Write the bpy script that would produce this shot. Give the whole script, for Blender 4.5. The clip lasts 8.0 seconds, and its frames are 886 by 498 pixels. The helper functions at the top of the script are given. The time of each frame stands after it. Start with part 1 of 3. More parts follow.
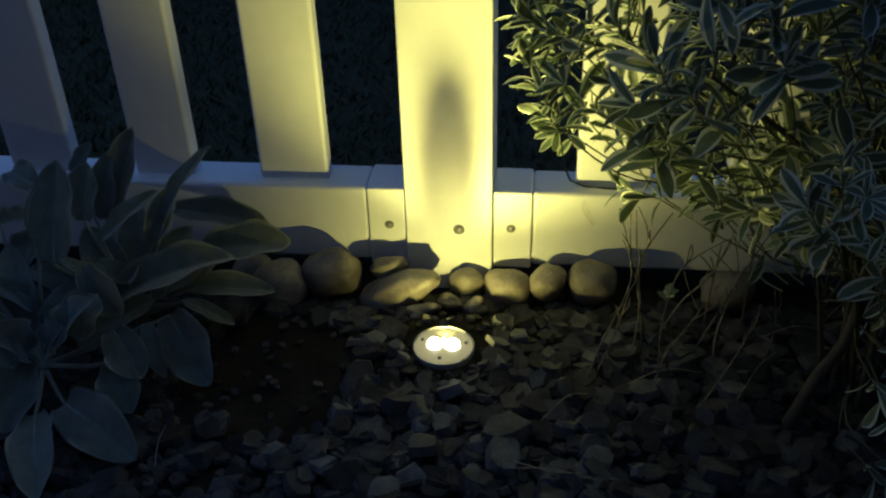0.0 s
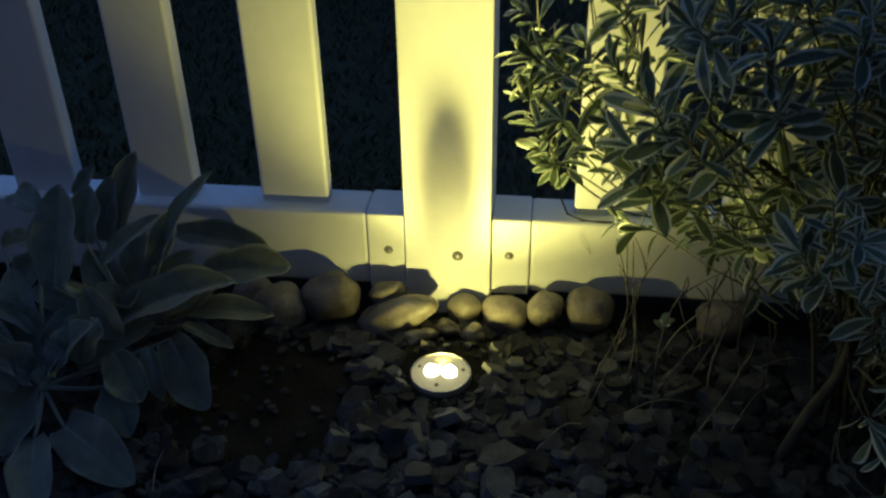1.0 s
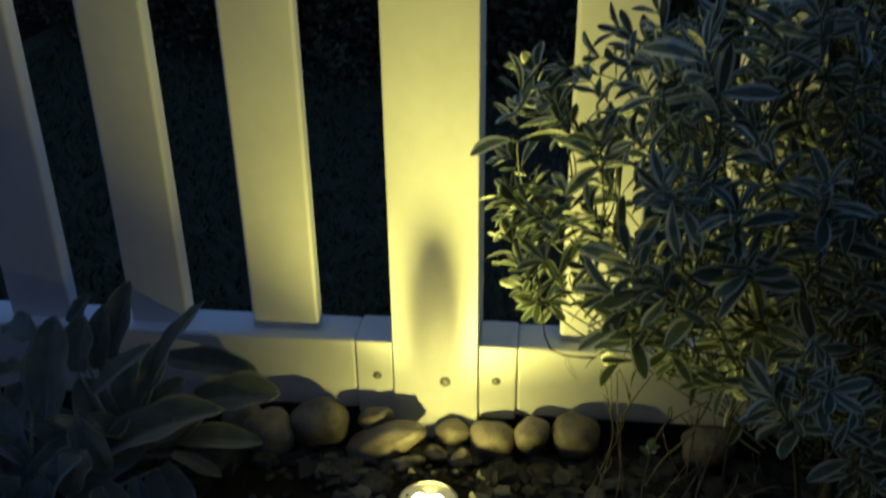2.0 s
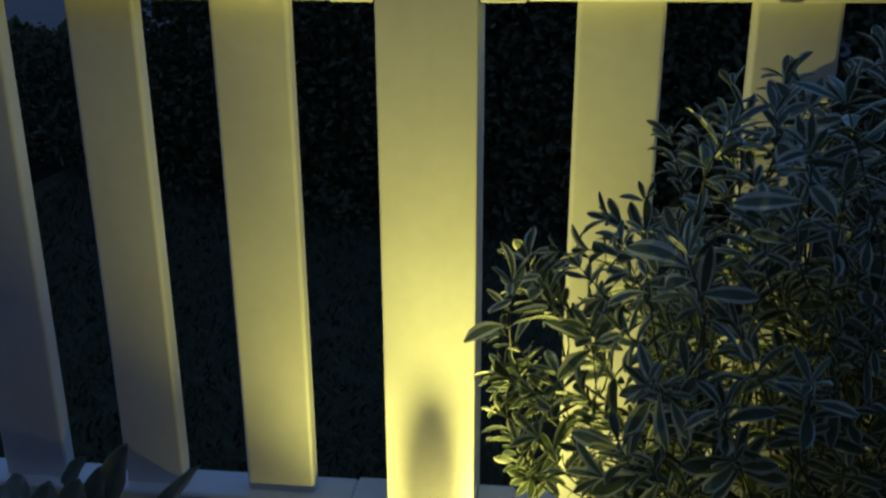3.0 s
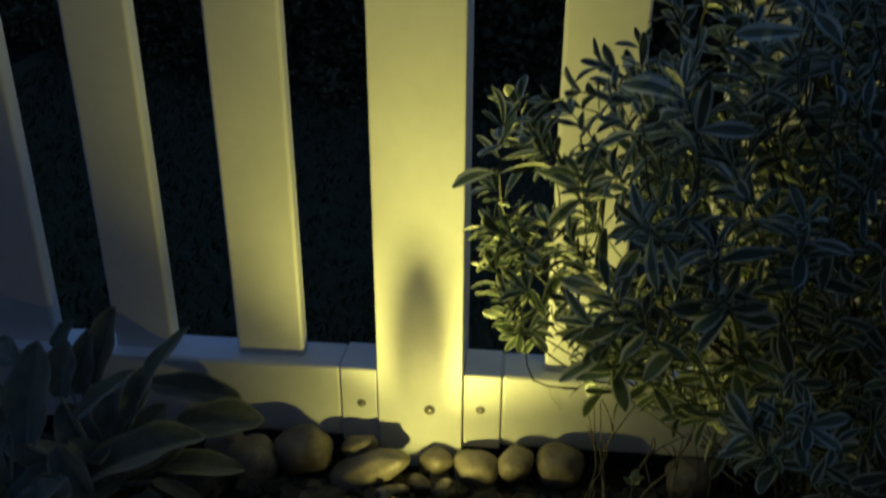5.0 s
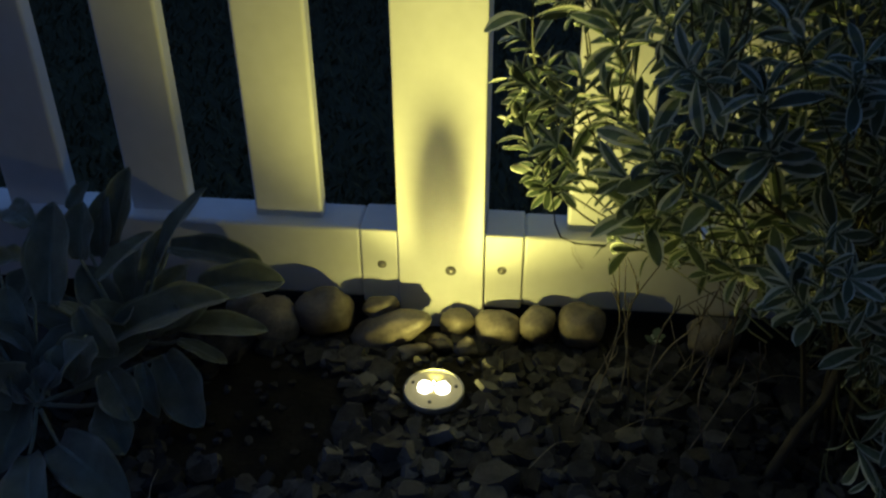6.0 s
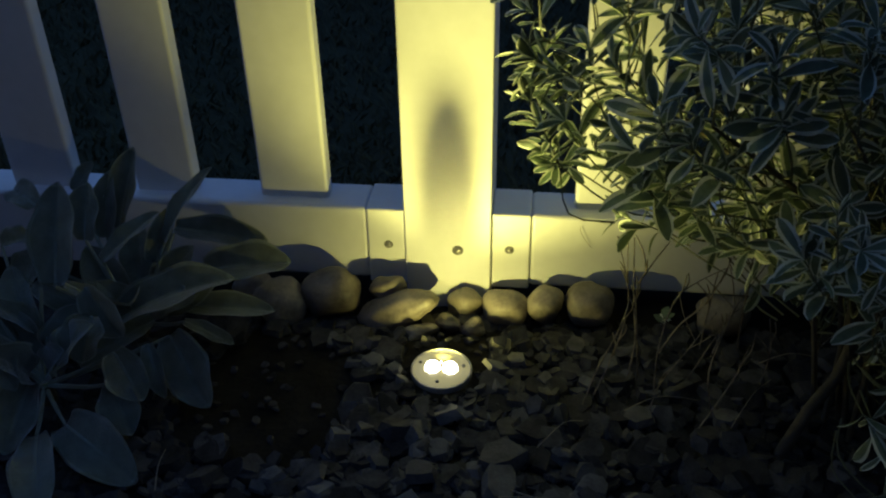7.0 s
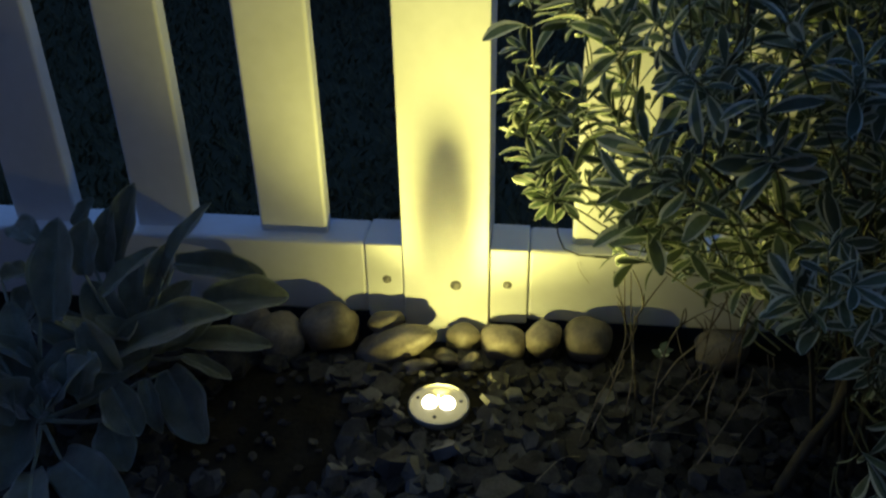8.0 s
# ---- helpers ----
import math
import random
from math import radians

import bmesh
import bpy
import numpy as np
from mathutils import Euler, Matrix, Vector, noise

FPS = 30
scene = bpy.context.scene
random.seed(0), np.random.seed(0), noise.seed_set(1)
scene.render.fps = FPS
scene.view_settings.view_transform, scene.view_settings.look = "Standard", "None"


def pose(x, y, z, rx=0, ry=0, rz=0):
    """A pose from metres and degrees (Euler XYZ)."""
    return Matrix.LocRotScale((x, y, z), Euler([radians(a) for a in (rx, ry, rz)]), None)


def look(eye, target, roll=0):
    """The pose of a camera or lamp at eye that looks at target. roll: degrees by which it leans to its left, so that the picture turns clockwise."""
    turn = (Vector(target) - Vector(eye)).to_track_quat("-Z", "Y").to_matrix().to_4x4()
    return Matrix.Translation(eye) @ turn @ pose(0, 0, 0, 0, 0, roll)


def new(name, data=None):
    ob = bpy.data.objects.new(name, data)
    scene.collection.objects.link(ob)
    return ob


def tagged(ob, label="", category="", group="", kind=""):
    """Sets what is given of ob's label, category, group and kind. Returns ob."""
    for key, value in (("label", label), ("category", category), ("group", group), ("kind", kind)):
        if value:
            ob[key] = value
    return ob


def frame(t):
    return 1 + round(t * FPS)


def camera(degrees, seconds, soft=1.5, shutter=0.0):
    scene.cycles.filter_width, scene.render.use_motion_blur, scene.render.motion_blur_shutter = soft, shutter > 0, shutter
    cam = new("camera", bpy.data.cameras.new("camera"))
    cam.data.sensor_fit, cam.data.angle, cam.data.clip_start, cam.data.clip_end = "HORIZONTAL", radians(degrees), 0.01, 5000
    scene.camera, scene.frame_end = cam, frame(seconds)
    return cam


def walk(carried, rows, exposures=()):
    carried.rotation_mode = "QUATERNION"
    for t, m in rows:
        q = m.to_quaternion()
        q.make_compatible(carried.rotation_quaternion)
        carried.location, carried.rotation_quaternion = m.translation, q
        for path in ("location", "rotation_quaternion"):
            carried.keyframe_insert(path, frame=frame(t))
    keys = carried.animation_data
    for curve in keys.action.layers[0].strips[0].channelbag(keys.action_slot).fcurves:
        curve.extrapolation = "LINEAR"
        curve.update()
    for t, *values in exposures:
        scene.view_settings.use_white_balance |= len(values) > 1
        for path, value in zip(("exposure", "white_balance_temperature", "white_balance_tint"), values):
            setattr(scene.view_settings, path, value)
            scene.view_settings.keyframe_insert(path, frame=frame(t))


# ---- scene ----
cam = camera(51.19, 8.0, soft=2.2, shutter=0.5)
PATH = [
    (0, (0.1012, -0.9125, 0.6393), (0.0124, -0.1683, 0.1411), -1.69),
    (0.5, (0.1035, -0.9092, 0.6503), (0.0127, -0.1675, 0.1487), -1.10),
    (1, (0.1031, -0.9090, 0.6608), (0.0137, -0.1598, 0.1701), -0.93),
    (1.2, (0.0993, -0.9100, 0.6699), (0.0144, -0.1539, 0.1893), -1.01),
    (2.3, (0.1129, -0.9095, 0.7172), (0.0256, -0.0958, 0.3428), -0.51),
    (2.5, (0.1131, -0.9098, 0.7261), (0.0245, -0.0848, 0.3774), -0.09),
    (3, (0.1170, -0.9104, 0.7526), (0.0232, -0.0660, 0.4558), -0.18),
    (3.2, (0.1163, -0.9102, 0.7534), (0.0248, -0.0612, 0.4693), -0.14),
    (3.5, (0.1170, -0.9063, 0.7604), (0.0261, -0.0535, 0.4875), -0.19),
    (3.8, (0.1177, -0.9071, 0.7582), (0.0278, -0.0533, 0.4883), -0.16),
    (4, (0.1175, -0.9090, 0.7559), (0.0311, -0.0508, 0.4988), -0.18),
    (4.1, (0.1188, -0.9096, 0.7556), (0.0309, -0.0583, 0.4771), -0.79),
    (4.2, (0.1175, -0.9090, 0.7506), (0.0337, -0.0675, 0.4426), -0.49),
    (4.5, (0.1161, -0.9060, 0.7361), (0.0348, -0.0790, 0.3905), -0.24),
    (5, (0.1186, -0.9084, 0.7115), (0.0377, -0.1016, 0.3209), 0.16),
    (5.2, (0.1146, -0.9068, 0.7042), (0.0372, -0.1117, 0.2898), -0.16),
    (6.3, (0.0973, -0.8952, 0.6839), (0.0156, -0.1576, 0.1748), -0.51),
    (6.5, (0.0976, -0.8946, 0.6805), (0.0125, -0.1574, 0.1714), -0.78),
    (7, (0.0990, -0.8954, 0.6776), (0.0129, -0.1588, 0.1676), -0.99),
    (7.5, (0.1011, -0.8960, 0.6771), (0.0114, -0.1589, 0.1684), -1.07),
    (8, (0.1080, -0.8975, 0.6793), (0.0150, -0.1427, 0.1980), -1.19),
]
walk(cam, [(t, look(eye, target, roll)) for t, eye, target, roll in PATH],
     exposures=((0, 0, 6500, 10), (1, 0.1, 6500, 10), (2.5, -0.15, 7000, 6), (3.5, -0.13, 7000, 6), (4, -0.14, 7000, 6), (4.5, -0.38, 7000, 6), (5, -0.49, 7000, 6), (6.5, -0.2, 6550, 10), (7, -0.12, 6500, 10), (7.5, 0.02, 6500, 10), (8, 0.1, 6500, 10)))

# ---- light ----
world = bpy.data.worlds.new("dusk")
scene.world = world
world.use_nodes = True
wn = world.node_tree
sky = wn.nodes.new("ShaderNodeTexSky")
sky.sky_type = "NISHITA"
sky.sun_disc = False
sky.sun_elevation = radians(-1.0)
sky.sun_rotation = radians(20)
sky.ozone_density = 3.0
SKY = 1.8
wn.nodes["Background"].inputs[1].default_value = SKY
grey = wn.nodes.new("ShaderNodeHueSaturation")
grey.inputs["Saturation"].default_value = 1.0
wn.links.new(sky.outputs[0], grey.inputs["Color"])
wn.links.new(grey.outputs[0], wn.nodes["Background"].inputs[0])
scene.view_settings.exposure = 0.0

LX, LY, LZ = 0.0084, -0.1550, 0.0101      # centre of the ground light's lens


def spot(name, place, target, watts, size, blend, radius, colour):
    data = bpy.data.lights.new(name, "SPOT")
    data.energy, data.spot_size, data.spot_blend, data.shadow_soft_size, data.color = watts, radians(size), blend, radius, colour
    ob = new(name, data)
    ob.matrix_world = look(place, target)
    return ob


WARM = (1.0, 0.92, 0.245)
CORE = LZ + 0.0045      # between the two bulbs
spot("ground_light_beam", (LX, LY, CORE), (LX + 0.03, LY + 0.03, 0.5), 12.4, 62, 1.0, 0.0003, WARM)
spot("ground_light_centre", (LX, LY, CORE), (LX + 0.07, LY + 0.15, 0.5), 9.4, 128, 1.0, 0.0003, WARM)
spot("ground_light_glow", (LX, LY + 0.0100, LZ + 0.0030), (LX + 0.02, LY + 0.5, 0.22), 0.85, 140, 0.9, 0.0015, WARM)
spot("ground_light_stray", (LX, LY + 0.0100, LZ + 0.0032), (LX + 0.06, LY + 0.08, 0.5), 0.30, 179, 0.11, 0.0015, WARM)


# ---- materials ----
def material(name, colour, rough=0.6, dark=None, scale=30.0, bump=0.0, bump_scale=200.0, metal=0.0, spread=0.0, fine=None, island=0.0, sheen=0.0, through_light=0.0, gloss=0.5):
    """A surface: two colours mixed by noise at two scales, fine relief, and a shift from piece to piece."""
    m = bpy.data.materials.new(name)
    m.use_nodes = True
    t = m.node_tree
    n, l = t.nodes, t.links
    b = n["Principled BSDF"]
    b.inputs["Roughness"].default_value, b.inputs["Metallic"].default_value = rough, metal
    b.inputs["Specular IOR Level"].default_value = gloss
    if sheen:
        b.inputs["Sheen Weight"].default_value = sheen
    co = n.new("ShaderNodeTexCoord")
    geo = n.new("ShaderNodeNewGeometry")
    large, small = n.new("ShaderNodeTexNoise"), n.new("ShaderNodeTexNoise")
    large.inputs["Scale"].default_value, small.inputs["Scale"].default_value = scale, fine or scale * 7
    large.inputs["Detail"].default_value = small.inputs["Detail"].default_value = 5
    for x in (large, small):
        l.new(geo.outputs["Position"], x.inputs["Vector"])
    add = n.new("ShaderNodeMath")
    add.operation = "MULTIPLY_ADD"
    l.new(small.outputs[0], add.inputs[0])
    add.inputs[1].default_value = 0.4
    l.new(large.outputs[0], add.inputs[2])
    ramp = n.new("ShaderNodeValToRGB")
    ramp.color_ramp.elements[0].position, ramp.color_ramp.elements[1].position = 0.5, 0.95
    ramp.color_ramp.elements[0].color = (*(dark or [c * 0.7 for c in colour]), 1)
    ramp.color_ramp.elements[1].color = (*colour, 1)
    l.new(add.outputs[0], ramp.inputs[0])
    out = ramp.outputs[0]
    if spread or island:
        hsv = n.new("ShaderNodeHueSaturation")
        rnd = n.new("ShaderNodeMapRange")
        rnd.inputs[3].default_value, rnd.inputs[4].default_value = 1 - (spread or island), 1 + (spread or island)
        info = n.new("ShaderNodeObjectInfo")
        l.new(geo.outputs["Random Per Island"] if island else info.outputs["Random"], rnd.inputs[0])
        l.new(rnd.outputs[0], hsv.inputs["Value"])
        l.new(out, hsv.inputs["Color"])
        out = hsv.outputs[0]
    l.new(out, b.inputs["Base Color"])
    if bump:
        relief, nb = n.new("ShaderNodeBump"), n.new("ShaderNodeTexNoise")
        nb.inputs["Scale"].default_value, nb.inputs["Detail"].default_value = bump_scale, 6
        l.new(geo.outputs["Position"], nb.inputs["Vector"])
        l.new(nb.outputs[0], relief.inputs["Height"])
        relief.inputs["Strength"].default_value, relief.inputs["Distance"].default_value = bump, 0.002
        l.new(relief.outputs[0], b.inputs["Normal"])
    if through_light:
        thin, mix = n.new("ShaderNodeBsdfTranslucent"), n.new("ShaderNodeMixShader")
        l.new(out, thin.inputs["Color"])
        mix.inputs[0].default_value = through_light
        l.new(b.outputs[0], mix.inputs[1])
        l.new(thin.outputs[0], mix.inputs[2])
        l.new(mix.outputs[0], n["Material Output"].inputs["Surface"])
    return m


def glowing(name, colour, strength, base=None):
    m = bpy.data.materials.new(name)
    m.use_nodes = True
    b = m.node_tree.nodes["Principled BSDF"]
    b.inputs["Base Color"].default_value = (*(base or colour), 1)
    b.inputs["Emission Color"].default_value = (*colour, 1)
    b.inputs["Emission Strength"].default_value = strength
    b.inputs["Roughness"].default_value = 0.25
    return m


VINYL = material("white_vinyl", (0.80, 0.80, 0.78), 0.42, (0.70, 0.70, 0.67), 9, 0.10, 500)
SCREW = material("screw_steel", (0.42, 0.40, 0.36), 0.45, (0.15, 0.14, 0.12), 300, 0.2, 900, metal=0.6)
HOLE = material("screw_recess", (0.20, 0.19, 0.17), 0.8, (0.10, 0.10, 0.09), 200)
PEBBLE = material("river_pebble", (0.33, 0.28, 0.205), 0.55, (0.105, 0.090, 0.070), 28, 0.35, 260, spread=0.35)
SLATE = material("slate_chip", (0.115, 0.110, 0.096), 0.8, (0.050, 0.048, 0.042), 60, 0.5, 400, spread=0.55, gloss=0.3)
GRAVEL = material("slate_gravel", (0.068, 0.065, 0.057), 0.85, (0.021, 0.020, 0.018), 60, 0.5, 400, island=0.65, gloss=0.25)
SOIL = material("dark_soil", (0.026, 0.022, 0.015), 1.0, (0.010, 0.009, 0.006), 25, 1.0, 120, gloss=0.1)
GRASS = material("lawn_grass", (0.115, 0.12, 0.070), 1.0, (0.10, 0.105, 0.062), 20, island=0.12, gloss=0.0)
TURF = material("lawn_turf", (0.090, 0.093, 0.056), 1.0, (0.070, 0.073, 0.044), 14, 0.6, 200, gloss=0.0)
WALL = material("sky_blocker_plaster", (0.16, 0.15, 0.14), 0.9, (0.11, 0.10, 0.10), 3, 0.4, 60)
EAR = material("woolly_leaf", (0.29, 0.33, 0.25), 0.95, (0.185, 0.215, 0.16), 60, 0.6, 700, spread=0.18, sheen=0.8)
BACKLIT_FUZZ = material("woolly_leaf_backlit_edge", (0.38, 0.44, 0.345), 0.95, (0.27, 0.32, 0.25), 90, 0.4, 800, sheen=0.8)
RIB = material("woolly_leaf_rib", (0.30, 0.35, 0.27), 0.95, (0.21, 0.25, 0.19), 90, 0.4, 800, sheen=0.5)
LEAF = material("shrub_leaf_green", (0.155, 0.21, 0.125), 0.6, (0.08, 0.115, 0.064), 70, 0.3, 400, island=0.35, through_light=0.13)
LEAF_ONE = material("shrub_leaf_green_single", (0.155, 0.21, 0.125), 0.6, (0.08, 0.115, 0.064), 70, 0.3, 400, spread=0.35, through_light=0.13)
CREAM = material("shrub_leaf_margin", (0.70, 0.74, 0.57), 0.6, (0.50, 0.54, 0.41), 70, 0.2, 400, through_light=0.13)
STEM = material("shrub_stem", (0.10, 0.085, 0.05), 0.8, (0.05, 0.042, 0.026), 60, 0.5, 500)
SPRIG = material("green_sprig_stem", (0.15, 0.16, 0.08), 0.7, (0.08, 0.085, 0.045), 60, 0.4, 500)
TWIG = material("dry_twig", (0.26, 0.22, 0.17), 0.26, (0.07, 0.058, 0.048), 80, 0.5, 600, spread=0.3)
STRAW = material("dry_straw", (0.36, 0.31, 0.21), 0.7, (0.2, 0.16, 0.1), 80)
LENS = glowing("lit_lens", (0.90, 0.82, 0.42), 0.34, (0.10, 0.09, 0.05))
LED = glowing("led", (1.0, 0.95, 0.75), 10.0)
RING = material("light_rim", (0.40, 0.39, 0.36), 0.35, (0.25, 0.24, 0.21), 90, 0.2, 500, metal=0.4)
PLASTIC = material("grey_plastic", (0.10, 0.10, 0.09), 0.5, (0.06, 0.06, 0.055), 80)
PALE = material("pale_glint", (0.20, 0.22, 0.24), 0.6, (0.13, 0.15, 0.17), 40)
PATH_FAR = material("paving", (0.10, 0.10, 0.105), 0.9, (0.07, 0.07, 0.075), 4, 0.4, 60)


# ---- builders ----
def mesh_of(name, bm, *mats, smooth=False):
    me = bpy.data.meshes.new(name)
    bm.to_mesh(me)
    bm.free()
    for m in mats:
        me.materials.append(m)
    if smooth:
        for p in me.polygons:
            p.use_smooth = True
    return me


def thing(name, label, category, place=(0, 0, 0), group="", kind=""):
    ob = new(name)
    ob.empty_display_size = 0.02
    ob.location = place
    return tagged(ob, label, category, group, kind)


def part(name, bm, mat, parent, label="", smooth=False):
    """One mesh under a thing or a part; its coordinates are the parent's."""
    mats = mat if isinstance(mat, (list, tuple)) else (mat,)
    ob = new(name, mesh_of(name, bm, *mats, smooth=smooth))
    ob.parent = parent
    return tagged(ob, label)


def box(x0, x1, y0, y1, z0, z1, bevel=0.0, seg=3):
    bm = bmesh.new()
    bmesh.ops.create_cube(bm, size=1, matrix=Matrix.LocRotScale(((x0 + x1) / 2, (y0 + y1) / 2, (z0 + z1) / 2), None, (x1 - x0, y1 - y0, z1 - z0)))
    if bevel:
        bmesh.ops.bevel(bm, geom=bm.edges[:], offset=bevel, segments=seg, profile=0.5, affect="EDGES")
    return bm


def sheet(nx, ny, at):
    """A grid of faces; at(u, v) gives each place."""
    bm = bmesh.new()
    rows = [[bm.verts.new(at(i / nx, j / ny)) for i in range(nx + 1)] for j in range(ny + 1)]
    for j in range(ny):
        for i in range(nx):
            bm.faces.new((rows[j][i], rows[j][i + 1], rows[j + 1][i + 1], rows[j + 1][i]))
    return bm


def lathe(profile, steps=40):
    """Turns rows of (radius, height) round z."""
    bm = bmesh.new()
    rings = [[bm.verts.new((r * math.cos(2 * math.pi * k / steps), r * math.sin(2 * math.pi * k / steps), z)) for k in range(steps)] for r, z in profile]
    for a, b in zip(rings, rings[1:]):
        for k in range(steps):
            bm.faces.new((a[k], a[(k + 1) % steps], b[(k + 1) % steps], b[k]))
    for ring, flip in ((rings[0], True), (rings[-1], False)):
        bm.faces.new(ring[::-1] if flip else ring)
    return bm


def tube(bm, points, r0, r1, sides=6, smooth_steps=4):
    """A tapered stem along a smooth curve through the points."""
    pts = [Vector(p) for p in points]
    line = []
    for i in range(len(pts) - 1):
        a, b, c, d = pts[max(i - 1, 0)], pts[i], pts[i + 1], pts[min(i + 2, len(pts) - 1)]
        for k in range(smooth_steps):
            t = k / smooth_steps
            line.append(0.5 * ((2 * b) + (c - a) * t + (2 * a - 5 * b + 4 * c - d) * t * t + (3 * b - a - 3 * c + d) * t ** 3))
    line.append(pts[-1])
    last = None
    for i, p in enumerate(line):
        way = (line[min(i + 1, len(line) - 1)] - line[max(i - 1, 0)]).normalized()
        u = way.orthogonal().normalized()
        v = way.cross(u)
        r = r0 + (r1 - r0) * i / (len(line) - 1)
        ring = [bm.verts.new(p + r * (math.cos(2 * math.pi * k / sides) * u + math.sin(2 * math.pi * k / sides) * v)) for k in range(sides)]
        if last:
            best = min(range(sides), key=lambda s: (ring[s].co - last[0].co).length)
            ring = ring[best:] + ring[:best]
            for k in range(sides):
                bm.faces.new((last[k], last[(k + 1) % sides], ring[(k + 1) % sides], ring[k]))
        else:
            bm.faces.new(ring[::-1])
        last = ring
    bm.faces.new(last)
    return line


# ---- setting ----
def ground_height(x, y):
    """The soil: a little mound at the light, a dip along the fence."""
    near = max(0.0, 1 - (x * x + (y + 0.1) ** 2) / 4)
    mound = 0.016 / (1 + (((x - LX) ** 2 + (y - LY) ** 2) / 0.0030) ** 2)
    dip = -0.016 * min(1.0, max(0.0, (y + 0.10) / 0.05))
    return -0.012 + mound + dip + near * 0.006 * noise.noise((x * 9, y * 9, 0)) + near * 0.012 * max(0.0, noise.noise((x * 3 + 5, y * 3, 2)))


def spread_axis(u, far):
    s = 2 * u - 1
    return math.copysign(abs(s) ** 3, s) * far


ground = new("ground", mesh_of("ground", sheet(220, 220, lambda u, v: (spread_axis(u, 60), spread_axis(v, 60), ground_height(spread_axis(u, 60), spread_axis(v, 60)))), SOIL, smooth=True))
tagged(ground, "dark damp garden soil under the gravel bed", "ground", kind="structure")

# unseen wall added behind the camera to dim sky light on upright faces
sky_blocker = new("wall_sky_blocker", mesh_of("wall_sky_blocker", box(-7, 7, -4.8, -4.6, -0.1, 6.8), WALL))
tagged(sky_blocker, "unseen added wall that keeps sky light off the fence front", "wall", kind="structure")

paving = new("pavement", mesh_of("pavement", box(-12, -1.1, 5.2, 9.5, -0.05, 0.012, 0.004, 1), PATH_FAR))
tagged(paving, "pale paved path beyond the lawn behind the fence", "pavement", kind="structure")

# ---- fence ----
POST, RAIL_F, RAIL_B, RAIL_TOP, TOP_Z = 0.0508, 0.0095, 0.066, 0.105, 0.6826
fence = thing("picket_fence", "white vinyl picket fence with square post and two rails", "fence")
post = part("post", box(-POST, POST, 0, 0.1016, -0.06, 0.80, 0.0022), VINYL, fence, "square hollow white vinyl fence post")


def rail(x0, x1, z0, z1):
    return part("rail", box(x0, x1, RAIL_F, RAIL_B, z0, z1, 0.0055, 4), VINYL, fence)


for s in (-1, 1):
    lo, hi = sorted((s * (POST + 0.0455), s * 1.2))
    rail(lo, hi, 0.003, RAIL_TOP - 0.0006)
    rail(lo, hi, TOP_Z + 0.0012, TOP_Z + 0.098)
    for z0, z1 in ((0.0, RAIL_TOP), (TOP_Z, TOP_Z + 0.102)):
        a, b = sorted((s * (POST + 0.0006), s * (POST + 0.046)))
        br = part("bracket", box(a, b, 0.0066, RAIL_B + 0.001, z0, z1, 0.0026), VINYL, fence, "moulded white rail bracket beside the post")

PICKETS = ((-0.2277, -0.1451), (-0.3826, -0.3078), (-0.5400, -0.4592), (-0.7050, -0.6230), (-0.8700, -0.7880),
           (0.1461, 0.2318), (0.3150, 0.3980), (0.4835, 0.5650), (0.6505, 0.7320), (0.8175, 0.8990))
for a, b in PICKETS:
    part("picket", box(a, b, 0.0282, 0.0520, RAIL_TOP - 0.006, TOP_Z + 0.008, 0.0045, 4), VINYL, fence)


def screw(x, y, z, r):
    """A round-headed screw in a dark countersunk recess, facing the garden."""
    turn = pose(x, y, z, 90, 0, 0)
    bm = lathe([(r * 1.18, -0.001), (r * 1.18, 0.0004), (r * 0.95, 0.0005)], 20)
    bm.transform(turn)
    ob = part("screw", bm, HOLE, fence, "countersunk steel screw")
    bm = lathe([(r * 0.78, 0.0002), (r * 0.72, 0.0012), (r * 0.45, 0.0019), (r * 0.12, 0.0021)], 18)
    bm.transform(pose(x + r * 0.1, y, z - r * 0.12, 90, 0, 0))
    part("screw_head", bm, SCREW, ob, smooth=True)


screw(0.0118, 0.0, 0.0569, 0.0056)
screw(-0.0719, 0.0066, 0.0564, 0.0046)
screw(0.0725, 0.0066, 0.0564, 0.0046)
screw(-0.0719, 0.0066, TOP_Z + 0.050, 0.0046)
screw(0.0725, 0.0066, TOP_Z + 0.050, 0.0046)

# ---- ground light ----
light = thing("ground_light", "round recessed garden light with two lit bulbs in gravel", "ground light", (LX, LY, LZ - 0.006))
part("rim", lathe([(0.030, -0.02), (0.0331, -0.02), (0.0331, 0.004), (0.0326, 0.0053), (0.0312, 0.0056), (0.0308, 0.004)], 56), RING, light, "worn metal rim", smooth=True)
part("lens", lathe([(0.0309, -0.002), (0.0309, 0.0042), (0.022, 0.0050), (0.004, 0.0053)], 56), LENS, light, "frosted yellowish lens glowing from within", smooth=True)
for s in (-1, 1):
    bm = lathe([(0.0085 * math.cos(radians(e)), 0.0050 + 0.0085 * math.sin(radians(e))) for e in (0, 15, 30, 45, 60, 75, 86)], 28)
    bm.transform(pose(s * 0.0095, 0.0, 0))
    part("bulb", bm, LED, light, "bright white lit bulb", smooth=True)
# added blocker, sized only to throw the oval shadow onto the post
bm = bmesh.new()
bmesh.ops.create_uvsphere(bm, u_segments=20, v_segments=12, radius=1, matrix=Matrix.LocRotScale((-0.0001, 0.0020, 0.01205), Euler((radians(-4), 0, 0)), (0.00056, 0.00014, 0.00205)))
